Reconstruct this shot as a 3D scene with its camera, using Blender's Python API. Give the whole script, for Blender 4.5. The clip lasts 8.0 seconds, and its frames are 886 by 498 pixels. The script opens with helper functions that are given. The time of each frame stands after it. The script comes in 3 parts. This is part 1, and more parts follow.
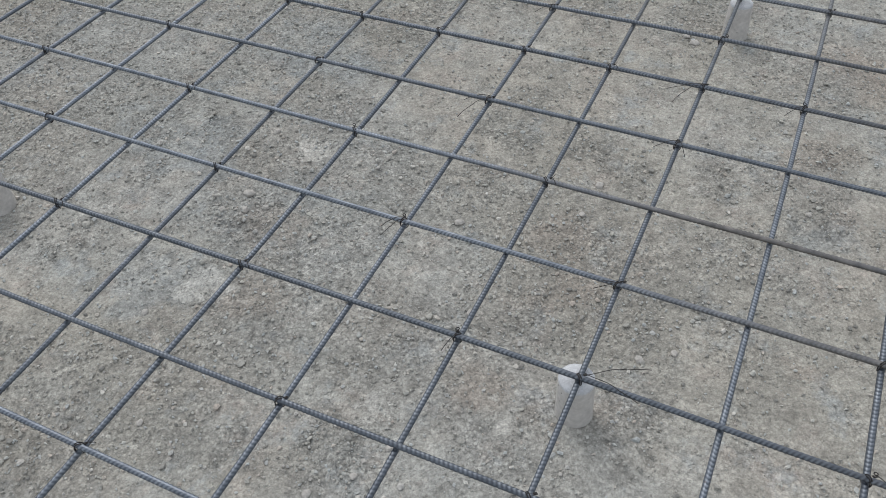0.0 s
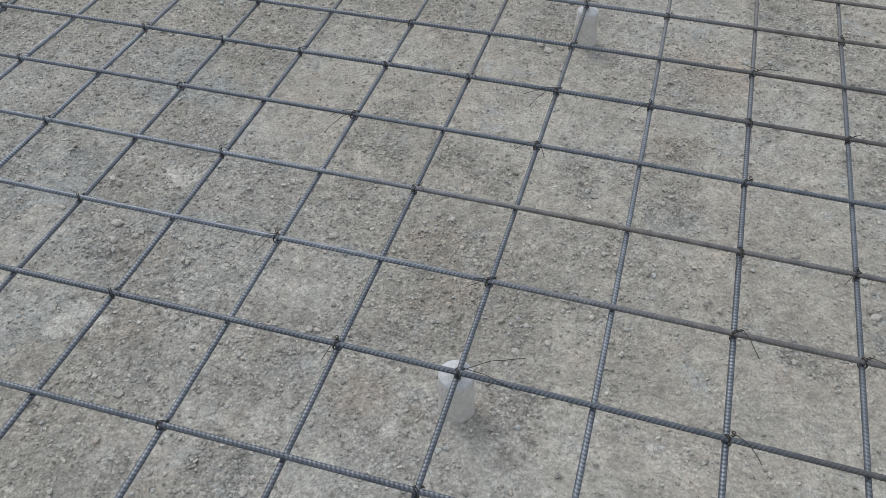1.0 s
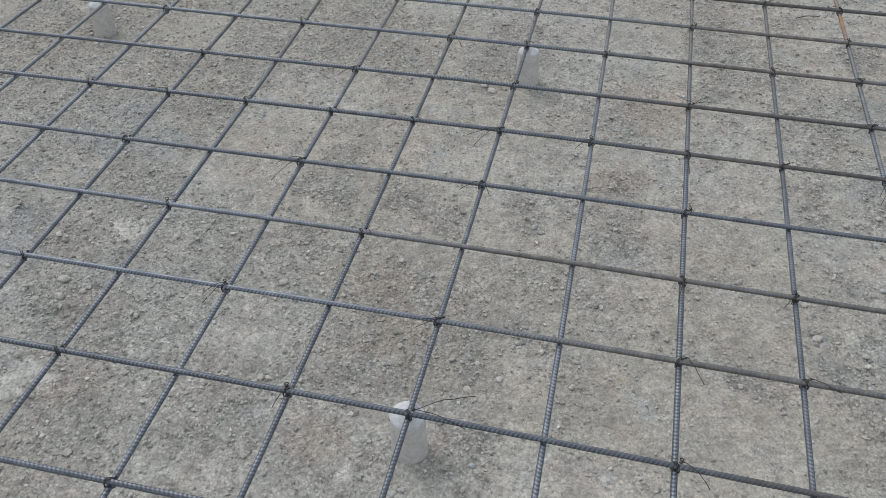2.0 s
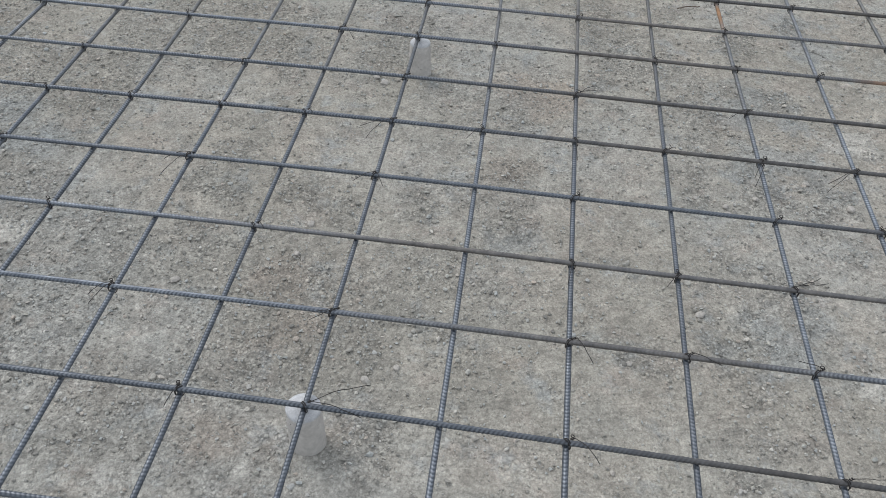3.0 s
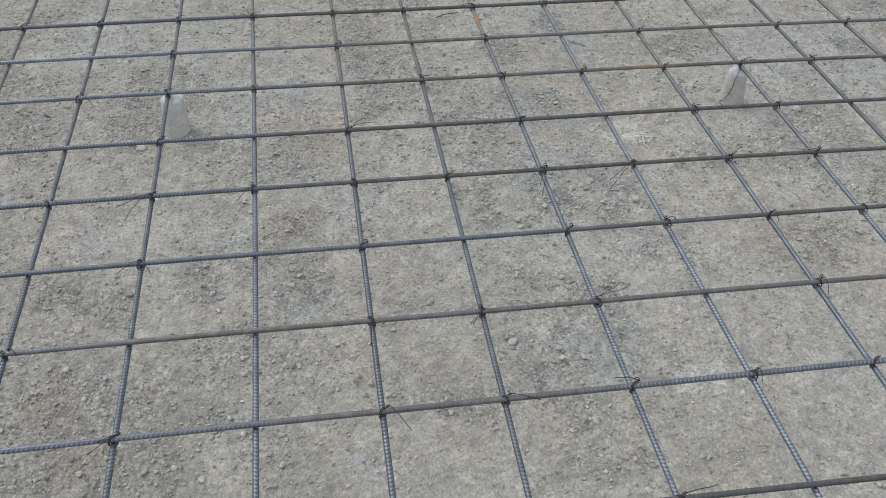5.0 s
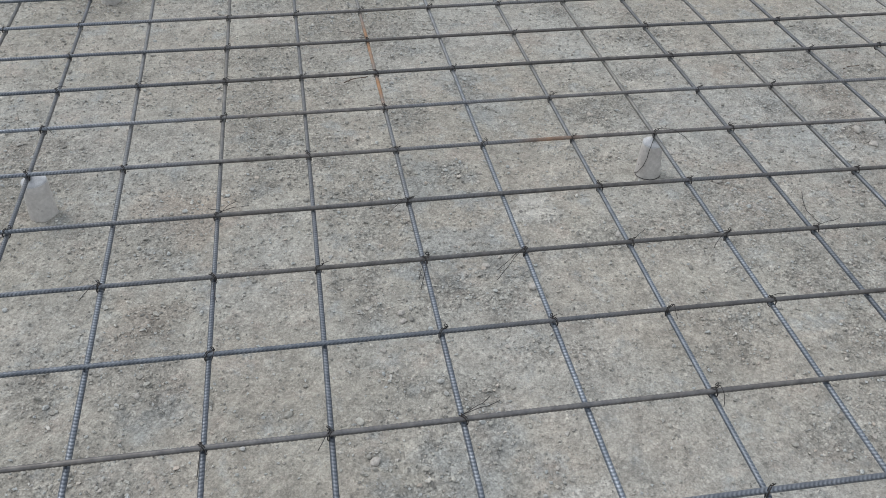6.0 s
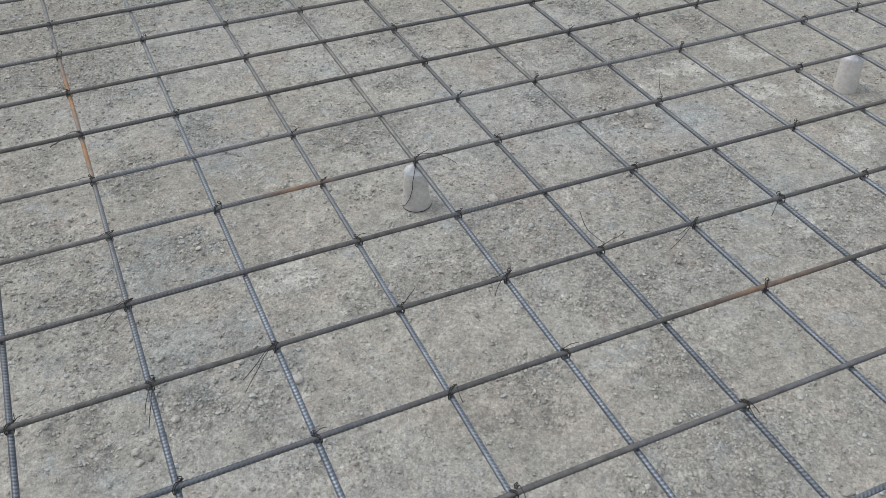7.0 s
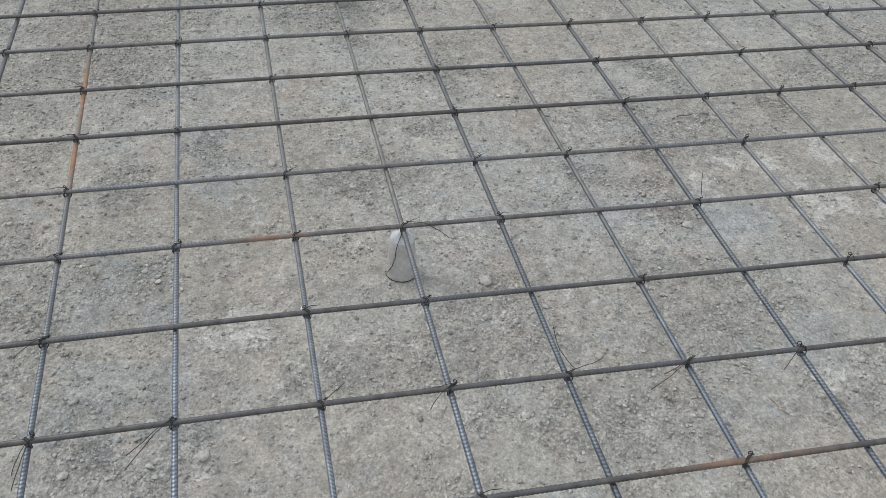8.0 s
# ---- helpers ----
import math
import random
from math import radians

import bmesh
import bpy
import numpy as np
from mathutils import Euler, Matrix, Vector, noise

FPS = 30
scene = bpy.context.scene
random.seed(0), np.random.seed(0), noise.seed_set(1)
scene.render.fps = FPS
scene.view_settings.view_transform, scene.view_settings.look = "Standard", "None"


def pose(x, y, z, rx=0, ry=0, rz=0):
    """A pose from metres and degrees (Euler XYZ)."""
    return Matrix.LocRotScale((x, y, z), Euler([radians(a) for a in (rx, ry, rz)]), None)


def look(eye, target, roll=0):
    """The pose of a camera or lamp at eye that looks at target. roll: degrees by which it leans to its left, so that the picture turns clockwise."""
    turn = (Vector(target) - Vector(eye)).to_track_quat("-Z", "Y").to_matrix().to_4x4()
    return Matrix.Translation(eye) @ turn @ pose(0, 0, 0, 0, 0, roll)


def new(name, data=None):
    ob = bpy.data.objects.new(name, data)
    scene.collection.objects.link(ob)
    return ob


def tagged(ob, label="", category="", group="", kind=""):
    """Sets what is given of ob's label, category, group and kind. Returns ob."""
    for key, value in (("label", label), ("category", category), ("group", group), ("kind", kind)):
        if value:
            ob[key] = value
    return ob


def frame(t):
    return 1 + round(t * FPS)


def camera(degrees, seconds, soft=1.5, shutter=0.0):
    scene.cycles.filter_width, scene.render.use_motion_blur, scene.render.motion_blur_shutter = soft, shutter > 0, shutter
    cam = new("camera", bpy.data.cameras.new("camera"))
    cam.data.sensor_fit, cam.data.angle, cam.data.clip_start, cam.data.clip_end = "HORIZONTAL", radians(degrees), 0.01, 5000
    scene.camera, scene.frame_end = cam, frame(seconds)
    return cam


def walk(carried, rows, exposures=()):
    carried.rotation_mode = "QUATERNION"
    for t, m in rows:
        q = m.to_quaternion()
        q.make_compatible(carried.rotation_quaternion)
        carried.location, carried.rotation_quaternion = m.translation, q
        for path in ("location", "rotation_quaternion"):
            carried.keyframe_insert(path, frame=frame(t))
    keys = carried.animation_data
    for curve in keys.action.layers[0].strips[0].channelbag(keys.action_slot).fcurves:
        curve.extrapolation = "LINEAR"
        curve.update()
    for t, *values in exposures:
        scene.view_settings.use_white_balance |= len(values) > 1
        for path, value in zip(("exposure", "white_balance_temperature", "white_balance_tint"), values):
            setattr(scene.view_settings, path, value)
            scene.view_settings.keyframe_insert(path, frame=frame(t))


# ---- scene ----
cam = camera(54.36, 8.0, soft=0.85, shutter=0.0)
PATH = [
    (0.0, 0.1774, -0.7459, 1.0237, 45.16, 1.75, 25.27),
    (0.2, 0.2025, -0.7504, 1.0244, 45.59, 1.49, 19.39),
    (0.5, 0.2018, -0.7599, 1.0353, 46.87, 1.29, 16.18),
    (1.0, 0.2188, -0.7757, 1.0277, 46.56, -0.05, 16.83),
    (1.2, 0.2204, -0.7774, 1.0254, 46.63, -0.28, 17.10),
    (2.3, 0.2674, -0.7763, 1.0464, 49.58, 0.10, 11.08),
    (2.5, 0.2757, -0.7804, 1.0480, 49.22, -1.23, 9.20),
    (3.0, 0.2800, -0.7825, 1.0408, 48.83, -2.34, 7.66),
    (3.5, 0.2675, -0.7686, 1.0444, 48.67, -1.55, 6.40),
    (4.0, 0.2138, -0.7347, 1.0548, 49.30, -0.14, 2.77),
    (4.2, 0.2001, -0.7154, 1.0636, 48.82, -0.71, -1.91),
    (4.5, 0.2099, -0.6956, 1.0533, 48.74, -1.83, -7.70),
    (4.7, 0.2571, -0.6727, 1.0497, 48.73, -1.12, -8.59),
    (5.8, 0.5561, -0.5008, 1.0472, 52.09, -1.65, -7.95),
    (6.0, 0.6016, -0.4660, 1.0374, 51.79, -1.07, -9.35),
    (6.2, 0.6482, -0.4057, 1.0143, 51.59, 0.08, -12.22),
    (6.5, 0.7247, -0.2821, 1.0086, 51.26, 1.64, -18.09),
    (7.0, 0.8411, -0.1823, 1.0031, 50.19, 0.12, -24.43),
    (7.5, 0.9865, -0.1154, 0.9967, 50.42, -0.19, -21.15),
    (7.8, 1.1087, -0.0745, 1.0170, 50.87, -3.34, -15.09),
    (8.0, 1.1563, -0.0441, 1.0216, 49.78, -2.95, -12.33),
]
walk(cam, [(r[0], pose(*r[1:])) for r in PATH], exposures=[(0.0, -0.12), (4.0, -0.08), (6.0, -0.04), (8.0, -0.04)])

# ---- light: a bright, fully overcast sky ----
world = bpy.data.worlds.new("overcast_sky")
scene.world = world
world.use_nodes = True
wn, wl = world.node_tree.nodes, world.node_tree.links
wn.clear()
sky = wn.new("ShaderNodeTexSky")
sky.sky_type, sky.sun_disc = "NISHITA", False
sky.sun_elevation, sky.sun_rotation = radians(48), radians(-49)
sky_light = wn.new("ShaderNodeBackground")
sky_light.inputs["Strength"].default_value = 0.05
cloud_light = wn.new("ShaderNodeBackground")
cloud_light.inputs["Color"].default_value = (0.925, 0.97, 1.008, 1)
cloud_light.inputs["Strength"].default_value = 0.835
both = wn.new("ShaderNodeAddShader")
world_out = wn.new("ShaderNodeOutputWorld")
wl.new(sky.outputs[0], sky_light.inputs[0])
wl.new(sky_light.outputs[0], both.inputs[0])
wl.new(cloud_light.outputs[0], both.inputs[1])
wl.new(both.outputs[0], world_out.inputs[0])
sun_data = bpy.data.lights.new("sun", "SUN")
sun_data.energy, sun_data.angle, sun_data.color = 1.6, radians(34), (1.0, 0.975, 0.94)
sun = new("sun", sun_data)
sun.matrix_world = look((-8, 7, 12), (0, 0, 0))


# ---- materials ----
class Nodes:
    """A short hand for one node material."""

    def __init__(self, name, rough=0.9, metal=0.0, specular=0.3):
        self.mat = bpy.data.materials.new(name)
        self.mat.use_nodes = True
        self.tree = self.mat.node_tree
        self.bsdf = self.tree.nodes["Principled BSDF"]
        self.bsdf.inputs["Roughness"].default_value = rough
        self.bsdf.inputs["Metallic"].default_value = metal
        self.bsdf.inputs["Specular IOR Level"].default_value = specular
        self.place = self.tree.nodes.new("ShaderNodeNewGeometry").outputs["Position"]

    def link(self, a, b):
        self.tree.links.new(a, b)

    def noise(self, scale, detail=4.0, rough=0.6, stretch=None):
        n = self.tree.nodes.new("ShaderNodeTexNoise")
        n.inputs["Scale"].default_value, n.inputs["Detail"].default_value, n.inputs["Roughness"].default_value = scale, detail, rough
        where = self.place
        if stretch:
            m = self.tree.nodes.new("ShaderNodeMapping")
            m.inputs["Scale"].default_value = stretch
            self.link(where, m.inputs["Vector"])
            where = m.outputs[0]
        self.link(where, n.inputs["Vector"])
        return n.outputs["Fac"]

    def cells(self, scale, feature="F1", out="Distance"):
        n = self.tree.nodes.new("ShaderNodeTexVoronoi")
        n.feature = feature
        n.inputs["Scale"].default_value = scale
        self.link(self.place, n.inputs["Vector"])
        return n.outputs[out]

    def ramp(self, fac, *stops):
        r = self.tree.nodes.new("ShaderNodeValToRGB")
        while len(r.color_ramp.elements) < len(stops):
            r.color_ramp.elements.new(0.5)
        for e, (at, c) in zip(r.color_ramp.elements, stops):
            e.position, e.color = at, ((c, c, c, 1) if isinstance(c, (int, float)) else (*c, 1))
        self.link(fac, r.inputs["Fac"])
        return r.outputs["Color"]

    def mix(self, fac, a, b, blend="MIX"):
        m = self.tree.nodes.new("ShaderNodeMix")
        m.data_type, m.blend_type = "RGBA", blend
        for value, slot in ((fac, m.inputs["Factor"]), (a, m.inputs["A"]), (b, m.inputs["B"])):
            if isinstance(value, (int, float)):
                slot.default_value = value
            elif isinstance(value, tuple):
                slot.default_value = (*value, 1)
            else:
                self.link(value, slot)
        return m.outputs["Result"]

    def math(self, op, a, b=0.0, clamp=False):
        m = self.tree.nodes.new("ShaderNodeMath")
        m.operation, m.use_clamp = op, clamp
        for value, slot in ((a, m.inputs[0]), (b, m.inputs[1])):
            if isinstance(value, (int, float)):
                slot.default_value = value
            else:
                self.link(value, slot)
        return m.outputs[0]

    def span(self, value, low, high, least, most):
        """The value's stretch low..high laid over least..most."""
        m = self.tree.nodes.new("ShaderNodeMapRange")
        for key, v in (("From Min", low), ("From Max", high), ("To Min", least), ("To Max", most)):
            m.inputs[key].default_value = v
        self.link(value, m.inputs["Value"])
        return m.outputs["Result"]

    def attribute(self, name):
        a = self.tree.nodes.new("ShaderNodeAttribute")
        a.attribute_name = name
        return a.outputs["Fac"]

    def near(self, spots):
        """1 close to any of the spots (x, y, half length, half width), falling off to 0."""
        total = None
        for x, y, rx, ry in spots:
            m = self.tree.nodes.new("ShaderNodeMapping")
            m.vector_type = "TEXTURE"
            m.inputs["Location"].default_value = (x, y, 0)
            m.inputs["Scale"].default_value = (rx, ry, 1e3)
            self.link(self.place, m.inputs["Vector"])
            d = self.tree.nodes.new("ShaderNodeVectorMath")
            d.operation = "LENGTH"
            self.link(m.outputs[0], d.inputs[0])
            v = self.math("SUBTRACT", 1.25, d.outputs["Value"], clamp=True)
            total = v if total is None else self.math("MAXIMUM", total, v)
        return total

    def bump(self, height, distance, strength=1.0, under=None):
        b = self.tree.nodes.new("ShaderNodeBump")
        b.inputs["Distance"].default_value, b.inputs["Strength"].default_value = distance, strength
        self.link(height, b.inputs["Height"])
        if under is not None:
            self.link(under, b.inputs["Normal"])
        self.link(b.outputs[0], self.bsdf.inputs["Normal"])
        return b.outputs[0]

    def colour(self, c):
        self.link(c, self.bsdf.inputs["Base Color"])


def soil_material():
    n = Nodes("dry_gravelly_soil", rough=0.95, specular=0.12)
    fines = n.ramp(n.noise(2.3, 5, 0.62), (0.30, (0.310, 0.292, 0.255)), (0.52, (0.362, 0.343, 0.302)), (0.72, (0.415, 0.396, 0.352)))
    grey = n.ramp(n.noise(1.1, 4, 0.6), (0.45, 0.0), (0.68, 1.0))
    base = n.mix(n.math("MULTIPLY", grey, 0.65), fines, (0.352, 0.364, 0.358))
    beige = n.span(n.noise(3.4, 4, 0.65, (1, 1.3, 1)), 0.45, 0.66, 0.0, 0.5)
    base = n.mix(beige, base, (0.385, 0.348, 0.302))
    # hand-sized mottles: pinkish loam, cool stone dust
    base = n.mix(n.span(n.noise(11, 5, 0.7), 0.54, 0.66, 0.0, 0.5), base, (0.390, 0.342, 0.300))
    base = n.mix(n.span(n.noise(8.3, 5, 0.72, (1.2, 1, 1)), 0.55, 0.66, 0.0, 0.5), base, (0.332, 0.354, 0.358))
    base = n.mix(n.math("MULTIPLY", n.attribute("warm"), 0.36), base, (0.352, 0.290, 0.238))
    base = n.mix(n.math("MULTIPLY", n.attribute("cool"), 0.45), base, (0.312, 0.335, 0.338))
    # the coarse zones are darker and greyer
    base = n.mix(n.math("MULTIPLY", n.attribute("coarse"), 0.33), base, (0.232, 0.228, 0.212))
    # crusts of pale dried fines, broken into crisp-edged flakes
    flake = n.math("ADD", n.attribute("crust"), n.span(n.noise(46, 6, 0.78), 0.30, 0.70, -0.42, 0.42))
    flake = n.math("MULTIPLY", n.span(flake, 0.28, 0.66, 0.0, 0.66), n.span(n.attribute("crust"), 0.02, 0.55, 0.0, 1.0))
    base = n.mix(flake, base, (0.535, 0.515, 0.472))
    # grit: two sizes of grains, each with its own tone, showing through the fines in places
    shown = n.math("ADD", n.span(n.noise(9, 4, 0.7), 0.42, 0.66, 0.02, 0.42), n.math("MULTIPLY", n.attribute("coarse"), 0.4), clamp=True)
    big, small = n.cells(135), n.cells(330)
    tone = n.tree.nodes.new("ShaderNodeSeparateColor")
    n.link(n.cells(135, out="Color"), tone.inputs[0])
    fine_tone = n.tree.nodes.new("ShaderNodeSeparateColor")
    n.link(n.cells(330, out="Color"), fine_tone.inputs[0])
    # shade in the gaps between grains, painted: lighter centres, darker rims
    edge = n.span(big, 0.30, 0.72, 1.14, 0.66)
    grit = n.math("MULTIPLY", n.math("MULTIPLY", n.span(tone.outputs[0], 0, 1, 0.70, 1.34), edge), n.span(fine_tone.outputs[1], 0, 1, 0.76, 1.30))
    soft = n.math("MULTIPLY", n.span(n.noise(150, 4, 0.75), 0.30, 0.70, 0.74, 1.30), n.span(fine_tone.outputs[1], 0, 1, 0.88, 1.14))
    base = n.mix(1.0, base, n.mix(shown, soft, grit), "MULTIPLY")
    clods = n.span(n.noise(38, 6, 0.74), 0.30, 0.70, 0.72, 1.34)
    n.colour(n.mix(1.0, base, clods, "MULTIPLY"))
    first = n.bump(n.noise(55, 5, 0.75), 0.010, 0.8)
    second = n.bump(n.math("ADD", n.math("MULTIPLY", n.math("SUBTRACT", 0.6, big), shown), n.math("MULTIPLY", flake, 0.5)), 0.0055, 0.9, first)
    n.bump(n.math("ADD", n.noise(230, 3, 0.75), n.math("MULTIPLY", small, -0.5)), 0.0022, 0.7, second)
    return n.mat


def stone_material():
    n = Nodes("gravel_stone", rough=0.85, specular=0.25)
    island = n.tree.nodes.new("ShaderNodeNewGeometry").outputs["Random Per Island"]
    c = n.ramp(island, (0.0, (0.225, 0.218, 0.200)), (0.25, (0.325, 0.312, 0.282)), (0.55, (0.425, 0.410, 0.370)), (0.78, (0.410, 0.422, 0.416)), (0.92, (0.44, 0.385, 0.335)), (1.0, (0.56, 0.545, 0.505)))
    dust = n.ramp(n.noise(170, 4, 0.65), (0.3, 0.75), (0.7, 1.25))
    n.colour(n.mix(1.0, c, dust, "MULTIPLY"))
    n.bump(n.noise(420, 3, 0.6), 0.001, 0.7)
    return n.mat


def steel_material(name, spots, rusted, scaled):
    """Mill-scaled reinforcing steel: dark blue grey, highlights painted pale on the ribs, with brown scale and rust at
    the spots.
    """
    n = Nodes(name, rough=0.45, metal=0.5, specular=0.5)
    scale = n.ramp(n.noise(38, 5, 0.65), (0.30, (0.042, 0.050, 0.066)), (0.70, (0.085, 0.099, 0.123)))
    # pale colour for ribs and seams, painting in the highlight they catch
    rib_glint = n.ramp(n.noise(55, 4, 0.65), (0.30, (0.205, 0.230, 0.265)), (0.70, (0.37, 0.40, 0.44)))
    browned = n.math("MULTIPLY", n.attribute("brown"), n.span(n.noise(2.6, 4, 0.6), 0.32, 0.56, 0.45, 0.92))
    ridge = n.math("MULTIPLY", n.attribute("rib"), n.span(n.noise(21, 3, 0.6), 0.3, 0.7, 0.48, 1.0))
    c = n.mix(ridge, scale, rib_glint)
    # brown scale lies even over core and ribs
    c = n.mix(browned, c, n.ramp(n.noise(60, 4, 0.6), (0.3, scaled[0]), (0.7, scaled[1])))
    freckle = n.ramp(n.noise(95, 4, 0.7), (0.66, 0.0), (0.78, 0.5))
    c = n.mix(freckle, c, (0.17, 0.11, 0.07))
    rust = n.math("MULTIPLY", n.near(spots), n.span(n.noise(30, 4, 0.7), 0.32, 0.58, 0.4 * rusted, rusted), clamp=True)
    c = n.mix(rust, c, n.ramp(n.noise(75, 4, 0.6), (0.3, (0.19, 0.100, 0.052)), (0.7, (0.33, 0.185, 0.095))))
    each = n.tree.nodes.new("ShaderNodeObjectInfo").outputs["Random"]
    n.colour(n.mix(1.0, c, n.span(each, 0, 1, 0.78, 1.28), "MULTIPLY"))
    n.link(n.math("SUBTRACT", 0.5, n.math("MULTIPLY", rust, 0.5)), n.bsdf.inputs["Metallic"])
    n.link(n.math("ADD", n.span(n.noise(52, 3, 0.6), 0.3, 0.7, 0.36, 0.58), n.math("MULTIPLY", rust, 0.3), clamp=True), n.bsdf.inputs["Roughness"])
    n.bump(n.noise(420, 3, 0.6), 0.0005, 0.6)
    return n.mat


def plain_material(name, low, high, scale, rough, metal=0.0, relief=0.0006, vary=False):
    n = Nodes(name, rough=rough, metal=metal, specular=0.3)
    c = n.ramp(n.noise(scale, 5, 0.65), (0.3, low), (0.7, high))
    n.colour(n.mix(1.0, c, n.ramp(n.noise(scale * 6, 3, 0.6), (0.3, 0.86), (0.7, 1.13)), "MULTIPLY"))
    if vary:
        pits = n.math("LESS_THAN", n.cells(85), 0.16)
        c = n.mix(n.math("MULTIPLY", pits, n.span(n.noise(30, 2, 0.5), 0.55, 0.62, 0.0, 0.75)), c, (0.08, 0.075, 0.07))
        each = n.tree.nodes.new("ShaderNodeObjectInfo").outputs["Random"]
        n.colour(n.mix(1.0, n.mix(1.0, c, n.span(n.noise(scale * 6, 3, 0.6), 0.3, 0.7, 0.88, 1.12), "MULTIPLY"), n.span(each, 0, 1, 0.96, 1.10), "MULTIPLY"))
    n.bump(n.noise(scale * 7, 4, 0.65), relief, 0.8)
    return n.mat


SOIL, STONE = soil_material(), stone_material()
CROSS_STEEL = steel_material("cross_bar_steel", [(1.155, 1.2, 0.07, 0.05), (1.80, 0.59, 0.15, 0.05)], 0.68, ((0.074, 0.068, 0.064), (0.160, 0.147, 0.136)))
LONG_STEEL = steel_material("long_bar_steel", [(0.78, 1.53, 0.05, 0.11), (0.78, 1.80, 0.05, 0.18)], 1.0, ((0.105, 0.098, 0.086), (0.235, 0.218, 0.190)))
WIRE = plain_material("annealed_wire", (0.022, 0.021, 0.022), (0.062, 0.055, 0.052), 120, 0.55, 0.5, 0.0002)
MORTAR = plain_material("cast_mortar", (0.40, 0.378, 0.358), (0.52, 0.497, 0.472), 22, 0.85, vary=True)
MORTAR_TOP = plain_material("pale_mortar_top", (0.40, 0.405, 0.42), (0.56, 0.565, 0.58), 60, 0.7)
TWIG = plain_material("rusty_wire", (0.075, 0.052, 0.040), (0.14, 0.10, 0.075), 90, 0.7)
STRAW = plain_material("dry_stalk", (0.30, 0.26, 0.20), (0.44, 0.39, 0.31), 70, 0.85)

# ---- plan ----
STEP = 0.20            # spacing of the bars both ways
RADIUS = 0.0042        # core radius of a bar
LOW = -0.0096          # axis of the lower layer; the upper one is at 0
GROUND = -0.115        # mean level of the soil
rng = np.random.default_rng(7)


def lattice(x, y, cell, seed):
    """Smooth value noise in 0..1 over arrays of x and y."""
    table = np.random.default_rng(seed).random((256, 256))
    u, v = np.asarray(x) / cell + 61.3, np.asarray(y) / cell + 87.7
    i, j = np.floor(u).astype(int), np.floor(v).astype(int)
    a, b = u - i, v - j
    a, b = a * a * (3 - 2 * a), b * b * (3 - 2 * b)
    i0, i1, j0, j1 = i % 256, (i + 1) % 256, j % 256, (j + 1) % 256
    return (table[i0, j0] * (1 - a) + table[i1, j0] * a) * (1 - b) + (table[i0, j1] * (1 - a) + table[i1, j1] * a) * b


def rough(x, y, cell, seed, octaves=4, fall=0.55):
    total, weight, power = 0.0, 0.0, 1.0
    for k in range(octaves):
        total = total + power * lattice(x, y, cell / 2**k, seed + k)
        weight, power = weight + power, power * fall
    return total / weight


def step(v, low, high):
    s = np.clip((v - low) / (high - low), 0, 1)
    return s * s * (3 - 2 * s)


def blot(x, y, spots):
    """Uneven-edged blots (x, y, radius) as a mask."""
    wobble = (rough(x, y, 0.07, 400, 4, 0.7) - 0.5) * 3.0
    total = np.zeros_like(np.asarray(x, float))
    for cx, cy, size in spots:
        total = np.maximum(total, step(1.15 - np.hypot(x - cx, y - cy) / size + wobble, 0.0, 0.8))
    return total


CRUSTS = [(-0.72, 0.42, 0.07), (-0.71, 0.01, 0.05), (-0.39, 0.28, 0.04), (-0.09, -0.03, 0.05), (0.99, 0.31, 0.06), (1.03, 0.8, 0.04), (1.09, 1.1, 0.07), (2.11, 0.79, 0.05), (2.31, 1.46, 0.09), (2.51, 1.51, 0.08), (2.13, 1.38, 0.06), (2.41, 1.26, 0.10), (2.51, 1.18, 0.13), (2.44, 0.99, 0.09), (-0.29, -0.08, 0.03)]
DUST = [(-1.28, 0.47, 0.06), (-0.72, 0.6, 0.04), (-0.52, 0.69, 0.05), (0.02, 0.6, 0.06), (0.26, 0.57, 0.05), (0.31, 0.46, 0.06), (0.35, 0.12, 0.05), (0.53, 1.52, 0.06), (0.59, 0.23, 0.05), (0.7, 0.71, 0.06), (0.96, 0.76, 0.05), (0.99, 0.91, 0.04), (1.01, 1.25, 0.07), (1.09, 1.5, 0.07), (1.09, 0.56, 0.05), (1.23, 0.98, 0.04), (1.58, 1.16, 0.05), (2.13, 1.38, 0.06), (-0.1, 0.07, 0.03)]
COOL = [(0.83, 1.23, 0.13), (0.85, 0.98, 0.1), (2.15, 0.89, 0.1), (1.05, 1.72, 0.11), (1.06, 1.6, 0.09), (2.16, 1.24, 0.08), (0.7, 0.71, 0.06), (0.8, 0.4, 0.11), (0.96, 0.94, 0.1), (0.27, 0.57, 0.05), (-0.93, 0.76, 0.15), (-0.96, 0.33, 0.13), (-0.78, 0.0, 0.09), (-0.93, 0.82, 0.11)]
WARM = [(-0.66, 0.21, 0.06), (-0.6, 0.03, 0.06), (-0.16, 0.39, 0.06), (-0.14, 0.0, 0.06), (-0.09, 0.28, 0.07), (0.25, 0.86, 0.08), (0.28, 0.26, 0.07), (0.32, 1.17, 0.1), (0.78, 1.13, 0.05), (1.27, 1.96, 0.08), (1.62, 1.19, 0.07), (1.81, 0.83, 0.07), (1.83, 1.67, 0.08), (2.01, 1.3, 0.07), (2.06, 1.4, 0.08), (2.07, 1.53, 0.08)]
